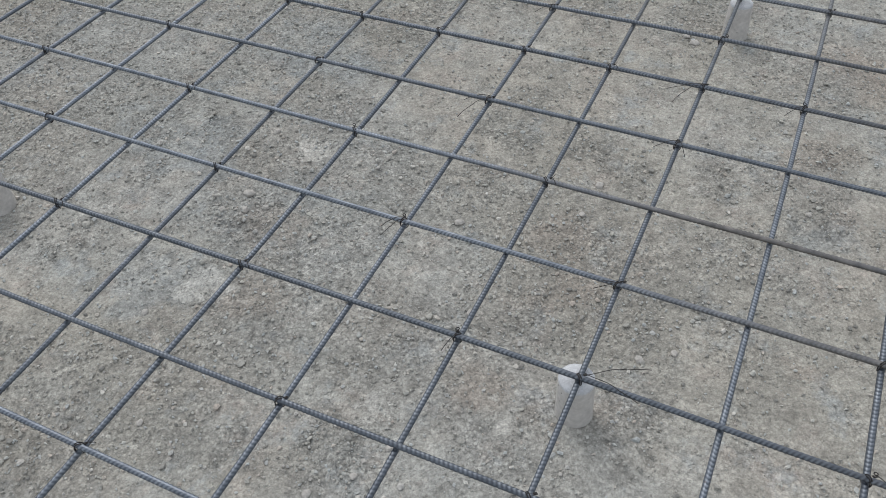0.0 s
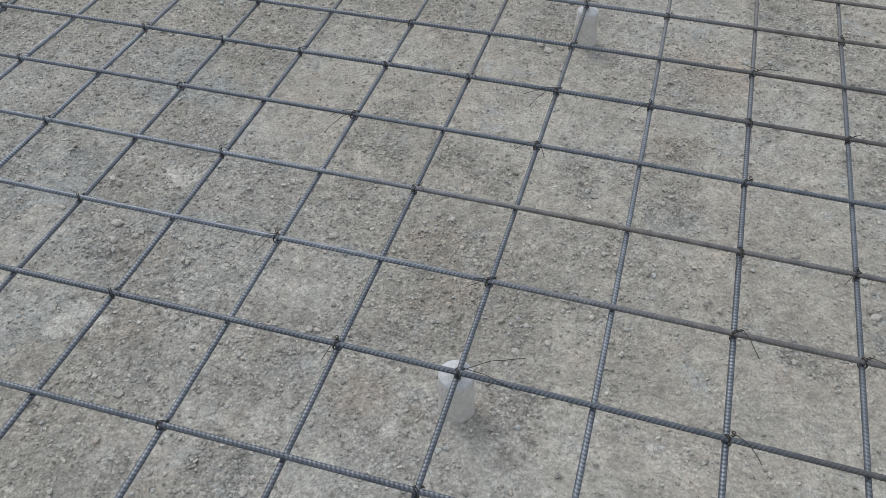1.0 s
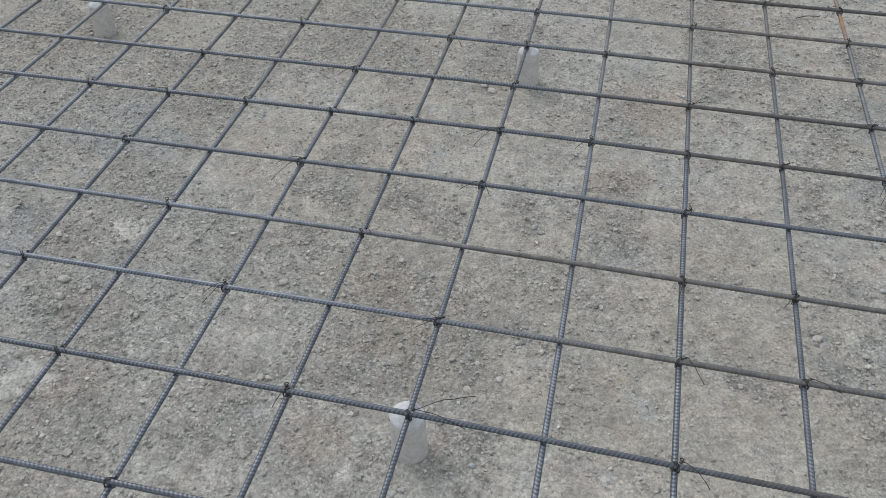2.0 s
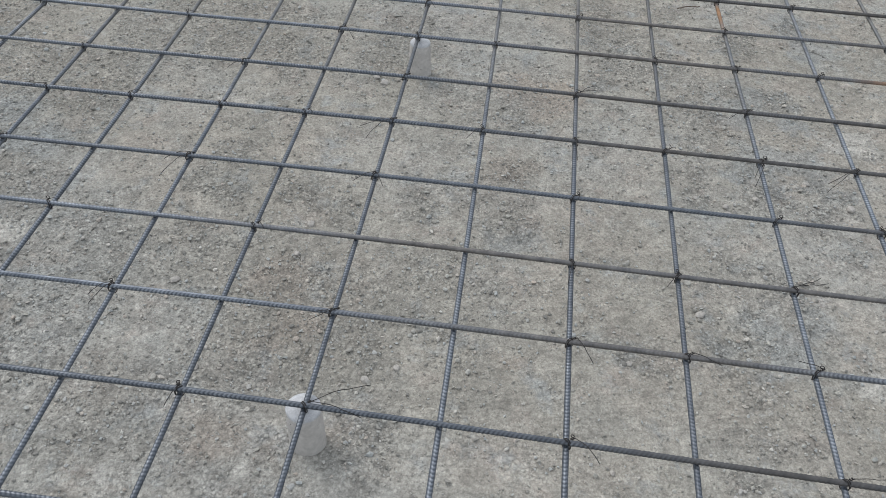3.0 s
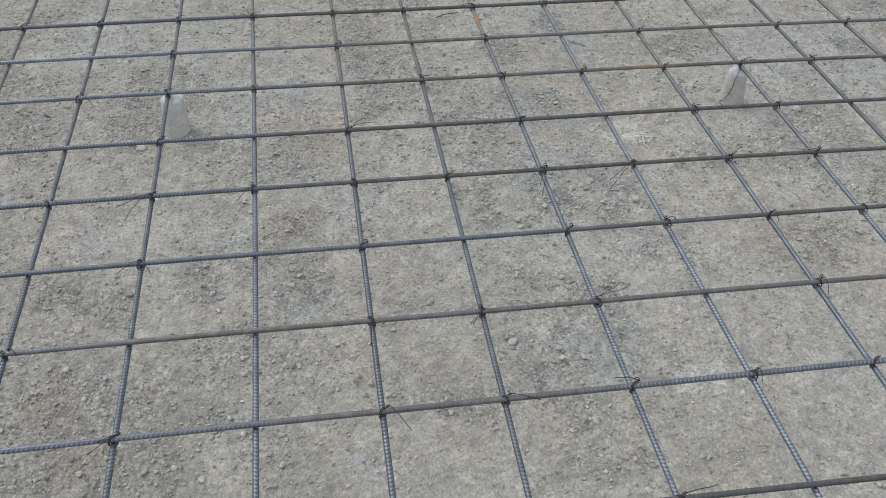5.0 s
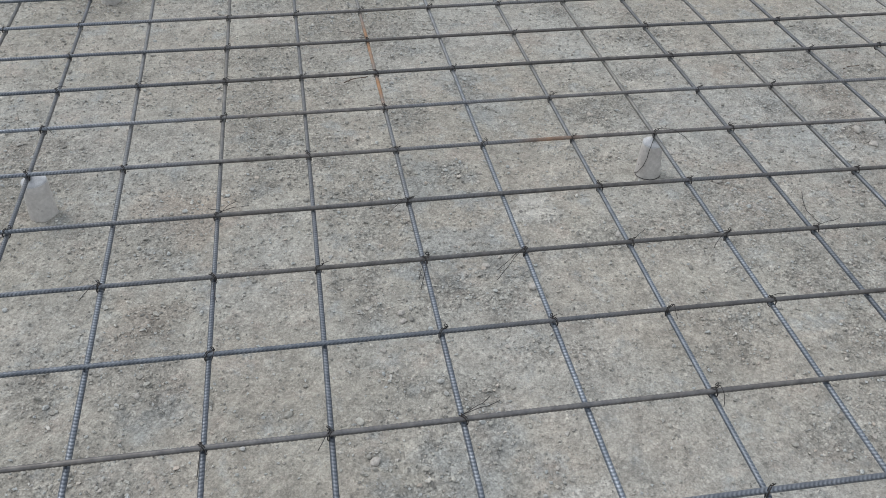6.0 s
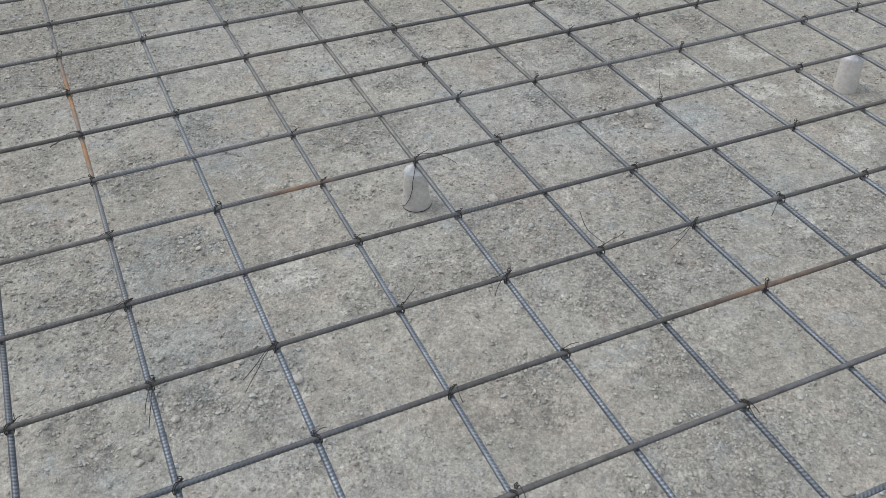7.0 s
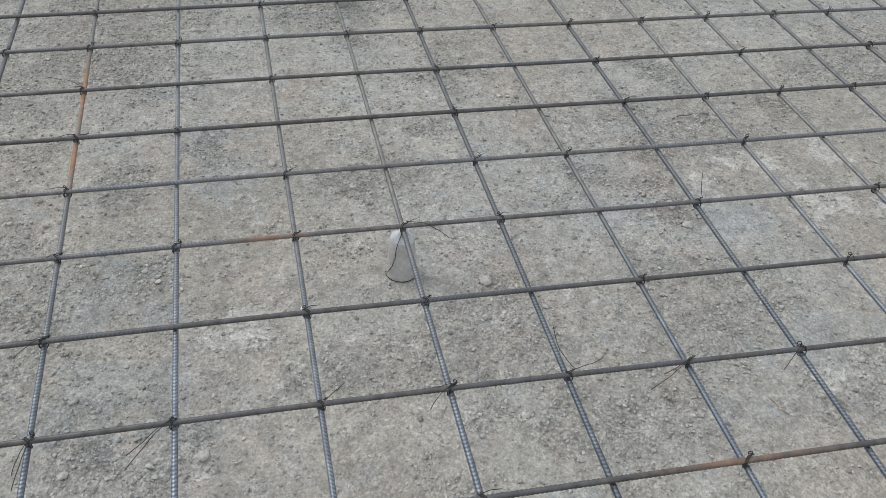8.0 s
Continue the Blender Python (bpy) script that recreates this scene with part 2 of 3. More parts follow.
COARSE_WEST = [(-1.58, 0.53, 0.07), (-1.4, 0.26, 0.07), (-1.0, 0.21, 0.06), (-0.99, 0.03, 0.07), (-0.98, 0.45, 0.08), (-0.8, 0.62, 0.06), (-0.76, 0.25, 0.1), (-0.75, -0.38, 0.06), (-0.6, 0.14, 0.06), (-0.6, 0.03, 0.07), (-0.57, 0.49, 0.06), (-0.52, -0.04, 0.04), (-0.45, -0.23, 0.05), (-0.38, 0.08, 0.06), (-0.37, 0.64, 0.08), (-0.36, 0.49, 0.08), (-0.35, 0.8, 0.08), (-0.35, -0.03, 0.05), (-0.3, -0.2, 0.07), (-0.2, 0.67, 0.07), (-0.17, 0.31, 0.07), (-0.14, 0.41, 0.06), (-0.14, 0.2, 0.07), (-0.07, 0.6, 0.06), (0.02, 0.25, 0.08), (0.08, 0.03, 0.07), (0.08, 0.64, 0.06), (0.11, 0.33, 0.06), (0.26, 0.64, 0.08), (0.27, 0.84, 0.07)]
COARSE_EAST = [(0.48, 1.26, 0.06), (0.55, 0.31, 0.07), (0.68, 0.9, 0.08), (0.69, 0.83, 0.06), (0.72, 0.59, 0.07), (0.73, 1.19, 0.06), (0.73, 0.05, 0.06), (0.74, 0.38, 0.07), (0.75, 0.15, 0.07), (0.75, 0.27, 0.06), (0.85, 0.54, 0.06), (0.86, 0.84, 0.07), (0.87, 1.59, 0.07), (0.91, 1.25, 0.07), (0.94, 0.79, 0.06), (0.96, 0.91, 0.07), (1.04, 1.7, 0.07), (1.35, 1.52, 0.07), (1.36, 0.64, 0.08), (1.44, 2.23, 0.07), (1.51, 0.85, 0.06), (1.51, 1.08, 0.07), (1.54, 1.71, 0.06), (1.6, 0.77, 0.06), (1.62, 0.57, 0.07), (1.67, 1.96, 0.1), (1.72, 0.73, 0.07), (1.81, 0.82, 0.07), (1.89, 1.47, 0.07), (2.01, 1.3, 0.07), (2.02, 1.4, 0.07), (2.07, 0.76, 0.04), (2.07, 1.53, 0.08), (2.26, 1.9, 0.09)]


def inside(x, y):
    """1 over the ground that is walked past, 0 beyond it."""
    return step(np.minimum(np.minimum(x + 2.25, 3.55 - x), np.minimum(y + 0.85, 2.9 - y)), 0.0, 0.3)


def coarse_at(x, y):
    side = 0.22 * step(-np.asarray(x), 0.25, 0.9) - 0.03 * step(np.asarray(x), 0.9, 1.6)
    patches = step(rough(x, y, 0.30, 30, 4, 0.6) + side, 0.50, 0.70) * 0.6
    heaps = 0.85 * np.maximum(blot(x, y, COARSE_WEST), blot(x, y, COARSE_EAST))
    return np.clip(np.maximum(patches, heaps) * (1 - 0.8 * blot(x, y, CRUSTS)), 0, 1) * inside(x, y)


def crust_at(x, y):
    flakes = step(rough(x, y, 0.16, 51, 4, 0.65), 0.58, 0.70) * step(rough(x, y, 0.7, 90, 2), 0.45, 0.65) * 0.5
    return np.maximum(np.maximum(flakes, 0.3 * blot(x, y, DUST)), 0.72 * blot(x, y, CRUSTS)) * inside(x, y)


def height_at(x, y):
    swell = (rough(x, y, 0.9, 11, 3) - 0.5) * 0.016
    lumps = (rough(x, y, 0.11, 17, 3, 0.6) - 0.5) * 0.012
    clods = (rough(x, y, 0.034, 23, 3, 0.75) - 0.5) * 0.011
    return GROUND + (swell + lumps + clods * (0.55 + 1.35 * coarse_at(x, y))) * inside(x, y)


# ---- mesh helpers ----
def mesh_of(name, verts, faces, material, smooth=True):
    me = bpy.data.meshes.new(name)
    me.from_pydata(verts, [], faces)
    if smooth:
        me.polygons.foreach_set("use_smooth", np.ones(len(me.polygons), bool))
    me.materials.append(material)
    me.update()
    return me


def part_of(name, me, parent, label="", at=None):
    ob = new(name, me)
    ob.parent = parent
    if at is not None:
        ob.matrix_basis = at
    return tagged(ob, label=label)


def tube(points, radius, sides=6):
    """Vertices and faces of a round wire along the points, with closed ends."""
    p = np.array(points, float)
    way = np.gradient(p, axis=0)
    way /= np.linalg.norm(way, axis=1)[:, None] + 1e-12
    verts, faces = [], []
    side = np.cross(way[0], (0.31, 0.52, 0.79))
    for k in range(len(p)):
        side = side - way[k] * (side @ way[k])
        side /= np.linalg.norm(side) + 1e-12
        up = np.cross(way[k], side)
        for s in range(sides):
            a = 2 * math.pi * s / sides
            verts.append(p[k] + radius * (math.cos(a) * side + math.sin(a) * up))
        if k:
            o = (k - 1) * sides
            faces += [(o + s, o + (s + 1) % sides, o + sides + (s + 1) % sides, o + sides + s) for s in range(sides)]
    faces += [tuple(range(sides))[::-1], tuple(range((len(p) - 1) * sides, len(p) * sides))]
    return verts, faces


def joined(pieces):
    verts, faces = [], []
    for v, f in pieces:
        o = len(verts)
        verts += list(v)
        faces += [tuple(o + k for k in face) for face in f]
    return verts, faces


# ---- ground: one sheet, fine where it is walked past, running on to the horizon ----
def ground_sheet():
    far = np.array([1.0, 2.5, 6, 14, 35, 90, 250, 700, 1500])
    xs = np.concatenate([-2.3 - far[::-1], np.arange(-2.3, 3.601, 0.007), 3.6 + far])
    ys = np.concatenate([-0.9 - far[::-1], np.arange(-0.9, 2.951, 0.007), 2.95 + far])
    x, y = (g.ravel() for g in np.meshgrid(xs, ys))
    verts = np.stack([x, y, height_at(x, y)], 1)
    nx, ny = len(xs), len(ys)
    i, j = (g.ravel() for g in np.meshgrid(np.arange(nx - 1), np.arange(ny - 1)))
    a = j * nx + i
    faces = np.stack([a, a + 1, a + nx + 1, a + nx], 1)
    me = mesh_of("ground", verts, faces, SOIL)
    for key, values in (("coarse", coarse_at(x, y)), ("crust", crust_at(x, y)), ("warm", blot(x, y, WARM) * inside(x, y)), ("cool", blot(x, y, COOL) * inside(x, y))):
        me.attributes.new(key, "FLOAT", "POINT").data.foreach_set("value", values.astype(np.float32))
    return tagged(new("ground", me), "dry compacted grey-beige soil with gravel and pale dust", "ground", kind="structure")


ground_sheet()


def octa():
    v = np.array([(1, 0, 0), (-1, 0, 0), (0, 1, 0), (0, -1, 0), (0, 0, 1), (0, 0, -1)], float)
    f = np.array([(0, 2, 4), (2, 1, 4), (1, 3, 4), (3, 0, 4), (2, 0, 5), (1, 2, 5), (3, 1, 5), (0, 3, 5)])
    return v, f


def icosa(levels):
    bm = bmesh.new()
    bmesh.ops.create_icosphere(bm, subdivisions=levels, radius=1)
    v = np.array([p.co[:] for p in bm.verts])
    f = np.array([[p.index for p in face.verts] for face in bm.faces])
    bm.free()
    return v, f


def scatter(name, shape, count, sizes, jag, sink, label, even):
    """Loose stones over the soil, thicker where it is coarse, as one object."""
    v0, f0 = shape
    x, y = rng.uniform(-2.25, 3.55, count * 5), rng.uniform(-0.85, 2.9, count * 5)
    crumbs = step(rough(x, y, 0.06, 610, 3, 0.6), 0.52, 0.70)
    keep = rng.random(count * 5) < (even + (1 - even) * np.clip(0.85 * coarse_at(x, y) + 0.35 * crumbs, 0, 1)) * inside(x, y)
    x, y = x[keep][:count], y[keep][:count]
    n = len(x)
    size = sizes[0] + (sizes[1] - sizes[0]) * rng.random(n) ** 2.0
    kinds = v0[None] * (1 + rng.uniform(-jag, jag, (24, len(v0), 1))) + rng.uniform(-jag, jag, (24, len(v0), 3)) * 0.4
    v = kinds[rng.integers(0, 24, n)] * np.stack([rng.uniform(0.75, 1.35, n), rng.uniform(0.65, 1.1, n), rng.uniform(0.45, 0.85, n)], 1)[:, None] * size[:, None, None] * 0.5
    tilt, turn = rng.normal(0, 0.35, n), rng.uniform(0, 2 * math.pi, n)
    c, s = np.cos(tilt)[:, None], np.sin(tilt)[:, None]
    v = np.stack([v[..., 0], c * v[..., 1] - s * v[..., 2], s * v[..., 1] + c * v[..., 2]], -1)
    c, s = np.cos(turn)[:, None], np.sin(turn)[:, None]
    v = np.stack([c * v[..., 0] - s * v[..., 1], s * v[..., 0] + c * v[..., 1], v[..., 2]], -1)
    v += np.stack([x, y, height_at(x, y) + size * sink], 1)[:, None]
    f = f0[None] + (np.arange(n) * len(v0))[:, None, None]
    me = mesh_of(name, v.reshape(-1, 3), f.reshape(-1, 3), STONE, smooth=False)
    return tagged(new(name, me), label, "gravel", kind="stuff")


scatter("fine_gravel", octa(), 130000, (0.0028, 0.0078), 0.34, 0.26, "fine grey and beige gravel strewn on the soil", 0.20)
scatter("gravel", icosa(1), 7600, (0.0060, 0.0120), 0.30, 0.24, "small angular grey pebbles lying on the soil", 0.07)
scatter("pebbles", icosa(2), 90, (0.011, 0.018), 0.17, 0.12, "larger rounded pale stones half sunk in the soil", 0.15)

# ---- reinforcing mat ----
# index: offset, lean and bow of each bar from the even spacing, in mm, mm/m and mm/m2
CROSS = {-3: (18.0, 0.0, 0.0), -2: (20.0, 0.0, 0.0), -1: (2.7, 9.2, 0.5), 0: (10.9, -1.3, -9.3), 1: (11.6, 4.6, -5.3), 2: (8.0, 3.0, -5.6), 3: (4.8, 5.8, -6.7), 4: (9.0, 5.4, -8.8), 5: (4.6, 5.4, -7.1), 6: (10.4, 2.5, -5.3), 7: (5.9, 4.2, -4.6), 8: (-6.3, 6.0, -3.5), 9: (-8.0, 6.2, -2.9), 10: (-6.1, 16.3, -6.1), 11: (-7.6, 3.6, 3.1)}
LONG = {-7: (6.3, 4.0, 1.2), -6: (6.4, -1.5, -1.0), -5: (9.9, -8.5, -4.0), -4: (20.7, -18.8, -2.9), -3: (9.9, -2.8, -14.2), -2: (21.0, -17.7, -1.6), -1: (10.6, -13.7, -2.1), 0: (4.1, -10.3, -1.4), 1: (10.9, -13.9, -3.9), 2: (0.5, -0.9, -1.8), 3: (-9.0, 4.7, -3.7), 4: (1.0, -6.7, -2.8), 5: (2.9, -10.6, 0.5), 6: (12.1, -6.2, -0.4), 7: (8.3, -0.7, -0.8), 8: (-1.5, -1.2, -0.1), 9: (6.3, -3.4, -1.3), 10: (-1.6, 12.4, -3.8), 11: (13.3, 1.6, -0.0), 12: (10.1, 3.4, -1.1), 13: (-0.4, 4.9, 2.7), 14: (-2.1, -0.7, -0.4)}


def drift(shape, u, low, high):
    """Sideways offset along a bar; straight on past its known stretch."""
    o, lean, bow = (k / 1000 for k in shape)
    inside = np.clip(u, low, high)
    return o + lean * inside + bow * inside**2 + (u - inside) * (lean + 2 * bow * inside) * 0.3


def cross_y(j, x):
    return STEP * j + drift(CROSS.get(j, (0, 0, 0)), np.asarray(x, float), -1.3, 2.5)


def long_x(i, y):
    return STEP * i + drift(LONG.get(i, (0, 0, 0)), np.asarray(y, float), -0.3, 2.4)


def sag(x, y):
    """The mat hangs a few millimetres between its spacers."""
    return -0.002 * (1 - np.cos(math.pi * x / 0.65)) * 0.5 + 0.0015 * (rough(x, y, 0.6, 140, 2) - 0.5)


def ribbed_bar(name, low, high, centre, along, material, seed, brown):
    """A deformed bar: slanted cross ribs every 7 mm and two ribs along it."""
    r = np.random.default_rng(seed)
    pitch, sides = 0.0070, 8
    u = low + np.arange(int((high - low) / pitch * 2)) * pitch / 2
    rib = np.arange(len(u)) % 2
    spread = 1.0 if along == 0 else 0.4
    twist = spread * (r.uniform(-1.4, 1.4) + r.uniform(-1.0, 1.0) * u + 0.4 * np.sin(u * r.uniform(0.8, 2.0) + r.uniform(0, 6)))
    angle = np.arange(sides) * 2 * math.pi / sides + twist[:, None]
    around = np.arange(sides)[None] * np.ones((len(u), 1))
    seam = (around % 4 == 0)
    radius = RADIUS + np.where(seam, 0.0007, np.where(rib[:, None] > 0, np.where(around % 2 == 0, 0.0010, 0.0007), -0.0001))
    slant = 0.0021 * np.sin(2 * np.pi * around / 4 + np.pi / 2)
    uu = u[:, None] + slant
    side = centre(u)
    lift = sag(u, side) if along == 0 else sag(side, u) + LOW
    a, b = side[:, None] + radius * np.cos(angle), lift[:, None] + radius * np.sin(angle)
    verts = np.stack([uu, a, b] if along == 0 else [a, uu, b], -1).reshape(-1, 3)
    k = np.arange(len(u) - 1)[:, None] * sides
    s = np.arange(sides)[None]
    faces = np.stack([k + s, k + (s + 1) % sides, k + sides + (s + 1) % sides, k + sides + s], -1).reshape(-1, 4)
    if along == 0:
        faces = faces[:, ::-1]
    me = mesh_of(name, verts, faces, material)
    # weight of the painted highlight: full on rib crests, half on the seams
    ridge = np.where(seam, 0.5, np.where(rib[:, None] > 0, np.where(around % 2 == 0, 1.0, 0.6), 0.0)).ravel().astype(np.float32)
    me.attributes.new("brown", "FLOAT", "POINT").data.foreach_set("value", np.repeat(brown(u), sides).astype(np.float32))
    me.attributes.new("rib", "FLOAT", "POINT").data.foreach_set("value", ridge)
    return me


# where along x each cross bar turns from blue to brown mill scale
TURN = {-1: 0.6, 0: 0.5, 1: 0.12, 2: -0.2, 3: 0.9, 4: 0.3}


def cross_brown(j, x):
    back = 0.75 * step(x, 0.65, 0.95) if j == 1 else 0.0
    start = TURN.get(j, 0.2)
    return step(x, start - 0.3, start + 0.3) * (1 - back)


def long_brown(i, y):
    return 0.9 * step(y, 0.65, 1.5) * (0.55 + 0.45 * ((i * 7) % 5) / 4)


mat = tagged(new("rebar_mat"), "tied mat of blue-grey ribbed steel bars on mortar spacers", "rebar mat")
for j in range(-3, 16):
    part_of("cross_bar", ribbed_bar("cross_bar", -2.15, 3.45, lambda x, j=j: cross_y(j, x), 0, CROSS_STEEL, 100 + j, lambda x, j=j: cross_brown(j, x)), mat, "rust-flecked" if j in (3, 6) else "")
for i in range(-10, 17):
    part_of("long_bar", ribbed_bar("long_bar", -0.75, 3.05, lambda y, i=i: long_x(i, y), 1, LONG_STEEL, 300 + i, lambda y, i=i: long_brown(i, y)), mat, "partly orange with rust" if i == 4 else "")


# ---- tie wires ----
def tie_mesh(seed, tails):
    """A wire loop round a crossing, twisted into a small knot, with loose tails (bearing in degrees, length in m, droop)."""
    r = np.random.default_rng(seed)
    pieces = []
    lean = 1 if seed % 2 else -1
    for strand in (-1, 1):
        off = strand * 0.0011
        loop = []
        for a in np.linspace(0, 2 * math.pi, 17):
            d, z = 0.0074 * math.cos(a), -0.0048 + 0.0112 * math.sin(a)
            loop.append((d * 0.72 + off * lean, lean * d * 0.72 - off, z + r.normal(0, 0.0003)))
        pieces.append(tube(loop, 0.00085, 5))
    base = np.array((0.0055 * r.choice((-1, 1)), 0.0062, 0.0035))
    knot = [base + (0.0018 * math.cos(k * 1.5) + 0.0006 * k, 0.0018 * math.sin(k * 1.5), 0.0007 * k - 0.003) for k in range(9)]
    pieces.append(tube(knot, 0.0010, 5))
    end = knot[-1]
    if seed % 3 == 0:
        # the looped end of the wire stands up as a small eye
        tip, size = base + (0.002, 0.0015, 0.0036), r.uniform(0.0025, 0.0037)
        face = r.uniform(-0.6, 0.6)
        eye = [tip + size * np.array((math.cos(a) * math.cos(face), math.cos(a) * math.sin(face), math.sin(a))) for a in np.linspace(-1.2, 4.6, 13)]
        pieces.append(tube(eye, 0.00075, 5))
    v, f = joined(pieces)
    ends = []
    for bearing, length, droop in tails:
        a = radians(bearing)
        bend = r.uniform(-0.18, 0.18)
        line = []
        for k in np.linspace(0, 1, 9):
            turn = a + bend * k * k
            line.append(end + length * k * np.array((math.cos(turn), math.sin(turn), 0.12 * math.sin(math.pi * min(1, k * 1.6)) - 0.45 * droop * k * k)))
        ends.append(tube(line, 0.00062, 5))
    return mesh_of("tie_wire", v, f, WIRE), [mesh_of("loose_end", *e, WIRE) for e in ends]


KINDS = [tie_mesh(20 + k, [(rng.uniform(0, 360), rng.uniform(0.008, 0.024), rng.uniform(0, 0.6)) for _ in range(k % 3)]) for k in range(9)]
TIED = {0: (-5, -3, -1, 0, 2, 4), 1: (-6, -4, -2, 0, 2, 3, 4, 6), 2: (-5, -3, -1, 2, 3, 4, 6, 8), 3: (-6, -4, -2, 0, 2, 4, 5, 6, 7, 9), 5: (-4, -2, 0, 2, 4, 6, 7, 9, 11), 6: (-5, -3, -1, 0, 1, 3, 4, 5, 6, 7, 8, 10, 12), 7: (0, 2, 4, 6, 8, 9, 11, 13), 9: (0, 2, 4, 6, 8, 10, 12)}
LOOSE = {}


def loose(i, j, *tails):
    """Long loose wire ends at a crossing: bearing, length, droop."""
    LOOSE[i, j] = tails


loose(0, 0, (35, 0.095, 0.1), (-8, 0.080, 0.2))
loose(-2, 1, (212, 0.045, 0.5), (243, 0.053, 0.6))
loose(0, 1, (215, 0.053, 0.5), (203, 0.037, 0.2))
loose(2, 1, (-60, 0.049, 0.6))
loose(3, 1, (-25, 0.045, 0.4))
loose(4, 1, (160, 0.041, 0))
loose(2, 0, (-35, 0.049, 0.5))
loose(4, 0, (5, 0.049, 0.1))
loose(-1, 0, (250, 0.041, 0.5))
loose(-2, 3, (190, 0.066, 0.6), (225, 0.082, 0.8))
loose(0, 4, (204, 0.082, 0.5), (217, 0.082, 0.6))
loose(0, 3, (300, 0.037, 0.7), (215, 0.049, 0.6))
loose(1, 4, (225, 0.049, 0.5))
loose(2, 4, (272, 0.066, 0.5))
loose(2, 2, (265, 0.057, 0.5))
loose(3, 2, (238, 0.041, 0.4))
loose(4, 2, (12, 0.066, 0.1), (24, 0.057, 0))
loose(4, 4, (238, 0.060, 0.6), (252, 0.078, 0.7))
loose(5, 4, (222, 0.082, 0.4), (228, 0.094, 0.6))
loose(2, 5, (55, 0.049, 0.2), (160, 0.033, 0.1), (18, 0.055, 0.1))
loose(-2, 5, (215, 0.057, 0.5))
loose(-4, 4, (200, 0.049, 0.4))
loose(-5, 6, (-50, 0.041, 0.5))
loose(-1, 6, (-60, 0.049, 0.6))
loose(4, 5, (205, 0.061, 0.5), (194, 0.041, 0.2))
loose(4, 6, (195, 0.041, 0.3))
loose(6, 4, (40, 0.037, 0))
loose(7, 4, (206, 0.061, 0.5), (190, 0.041, 0.2))
loose(8, 4, (115, 0.062, -1.5), (8, 0.05, -0.1))
loose(10, 6, (80, 0.028, -3.6))
loose(7, 3, (10, 0.029, 0.2))
loose(8, 2, (258, 0.033, 0.6), (290, 0.029, 0.5))
loose(6, 3, (255, 0.030, 0.6))
loose(10, 4, (218, 0.062, 0.5))
loose(9, 4, (212, 0.10, 0.4), (207, 0.066, 0.3))
loose(4, 8, (185, 0.041, 0.2))
loose(4, 9, (140, 0.095, 0.0), (175, 0.03, 0.2))
loose(4, 7, (180, 0.041, 0.2))
loose(7, 6, (20, 0.025, 0.1), (-24, 0.078, 0.9))
loose(0, 7, (250, 0.03, 0.9), (-50, 0.032, 0.7))
loose(5, 1, (265, 0.025, 0.4))
loose(6, 2, (268, 0.037, 0.6))


def crossing(i, j):
    x = STEP * i
    for _ in range(3):
        y = float(cross_y(j, x))
        x = float(long_x(i, y))
    return x, y, float(sag(x, y))


for j in range(-2, 14):
    for i in range(-9, 17):
        known = i in TIED[j] if j in TIED and -6 <= i <= 13 else (j % 2 == 0 or (i + j) % 2 == 1) and rng.random() < 0.9
        if not (-9 + max(0, j - 3) <= i <= 5 + 2.2 * max(j, 0)) or not (known or (i, j) in LOOSE):
            continue
        x, y, z = crossing(i, j)
        me, ends = tie_mesh(1000 + 37 * i + j, LOOSE[i, j]) if (i, j) in LOOSE else KINDS[rng.integers(0, len(KINDS))]
        tie = part_of("tie_wire", me, mat, "twisted dark tie wire", at=Matrix.Translation((x, y, z)))
        for end in ends:
            part_of("loose_end", end, tie)


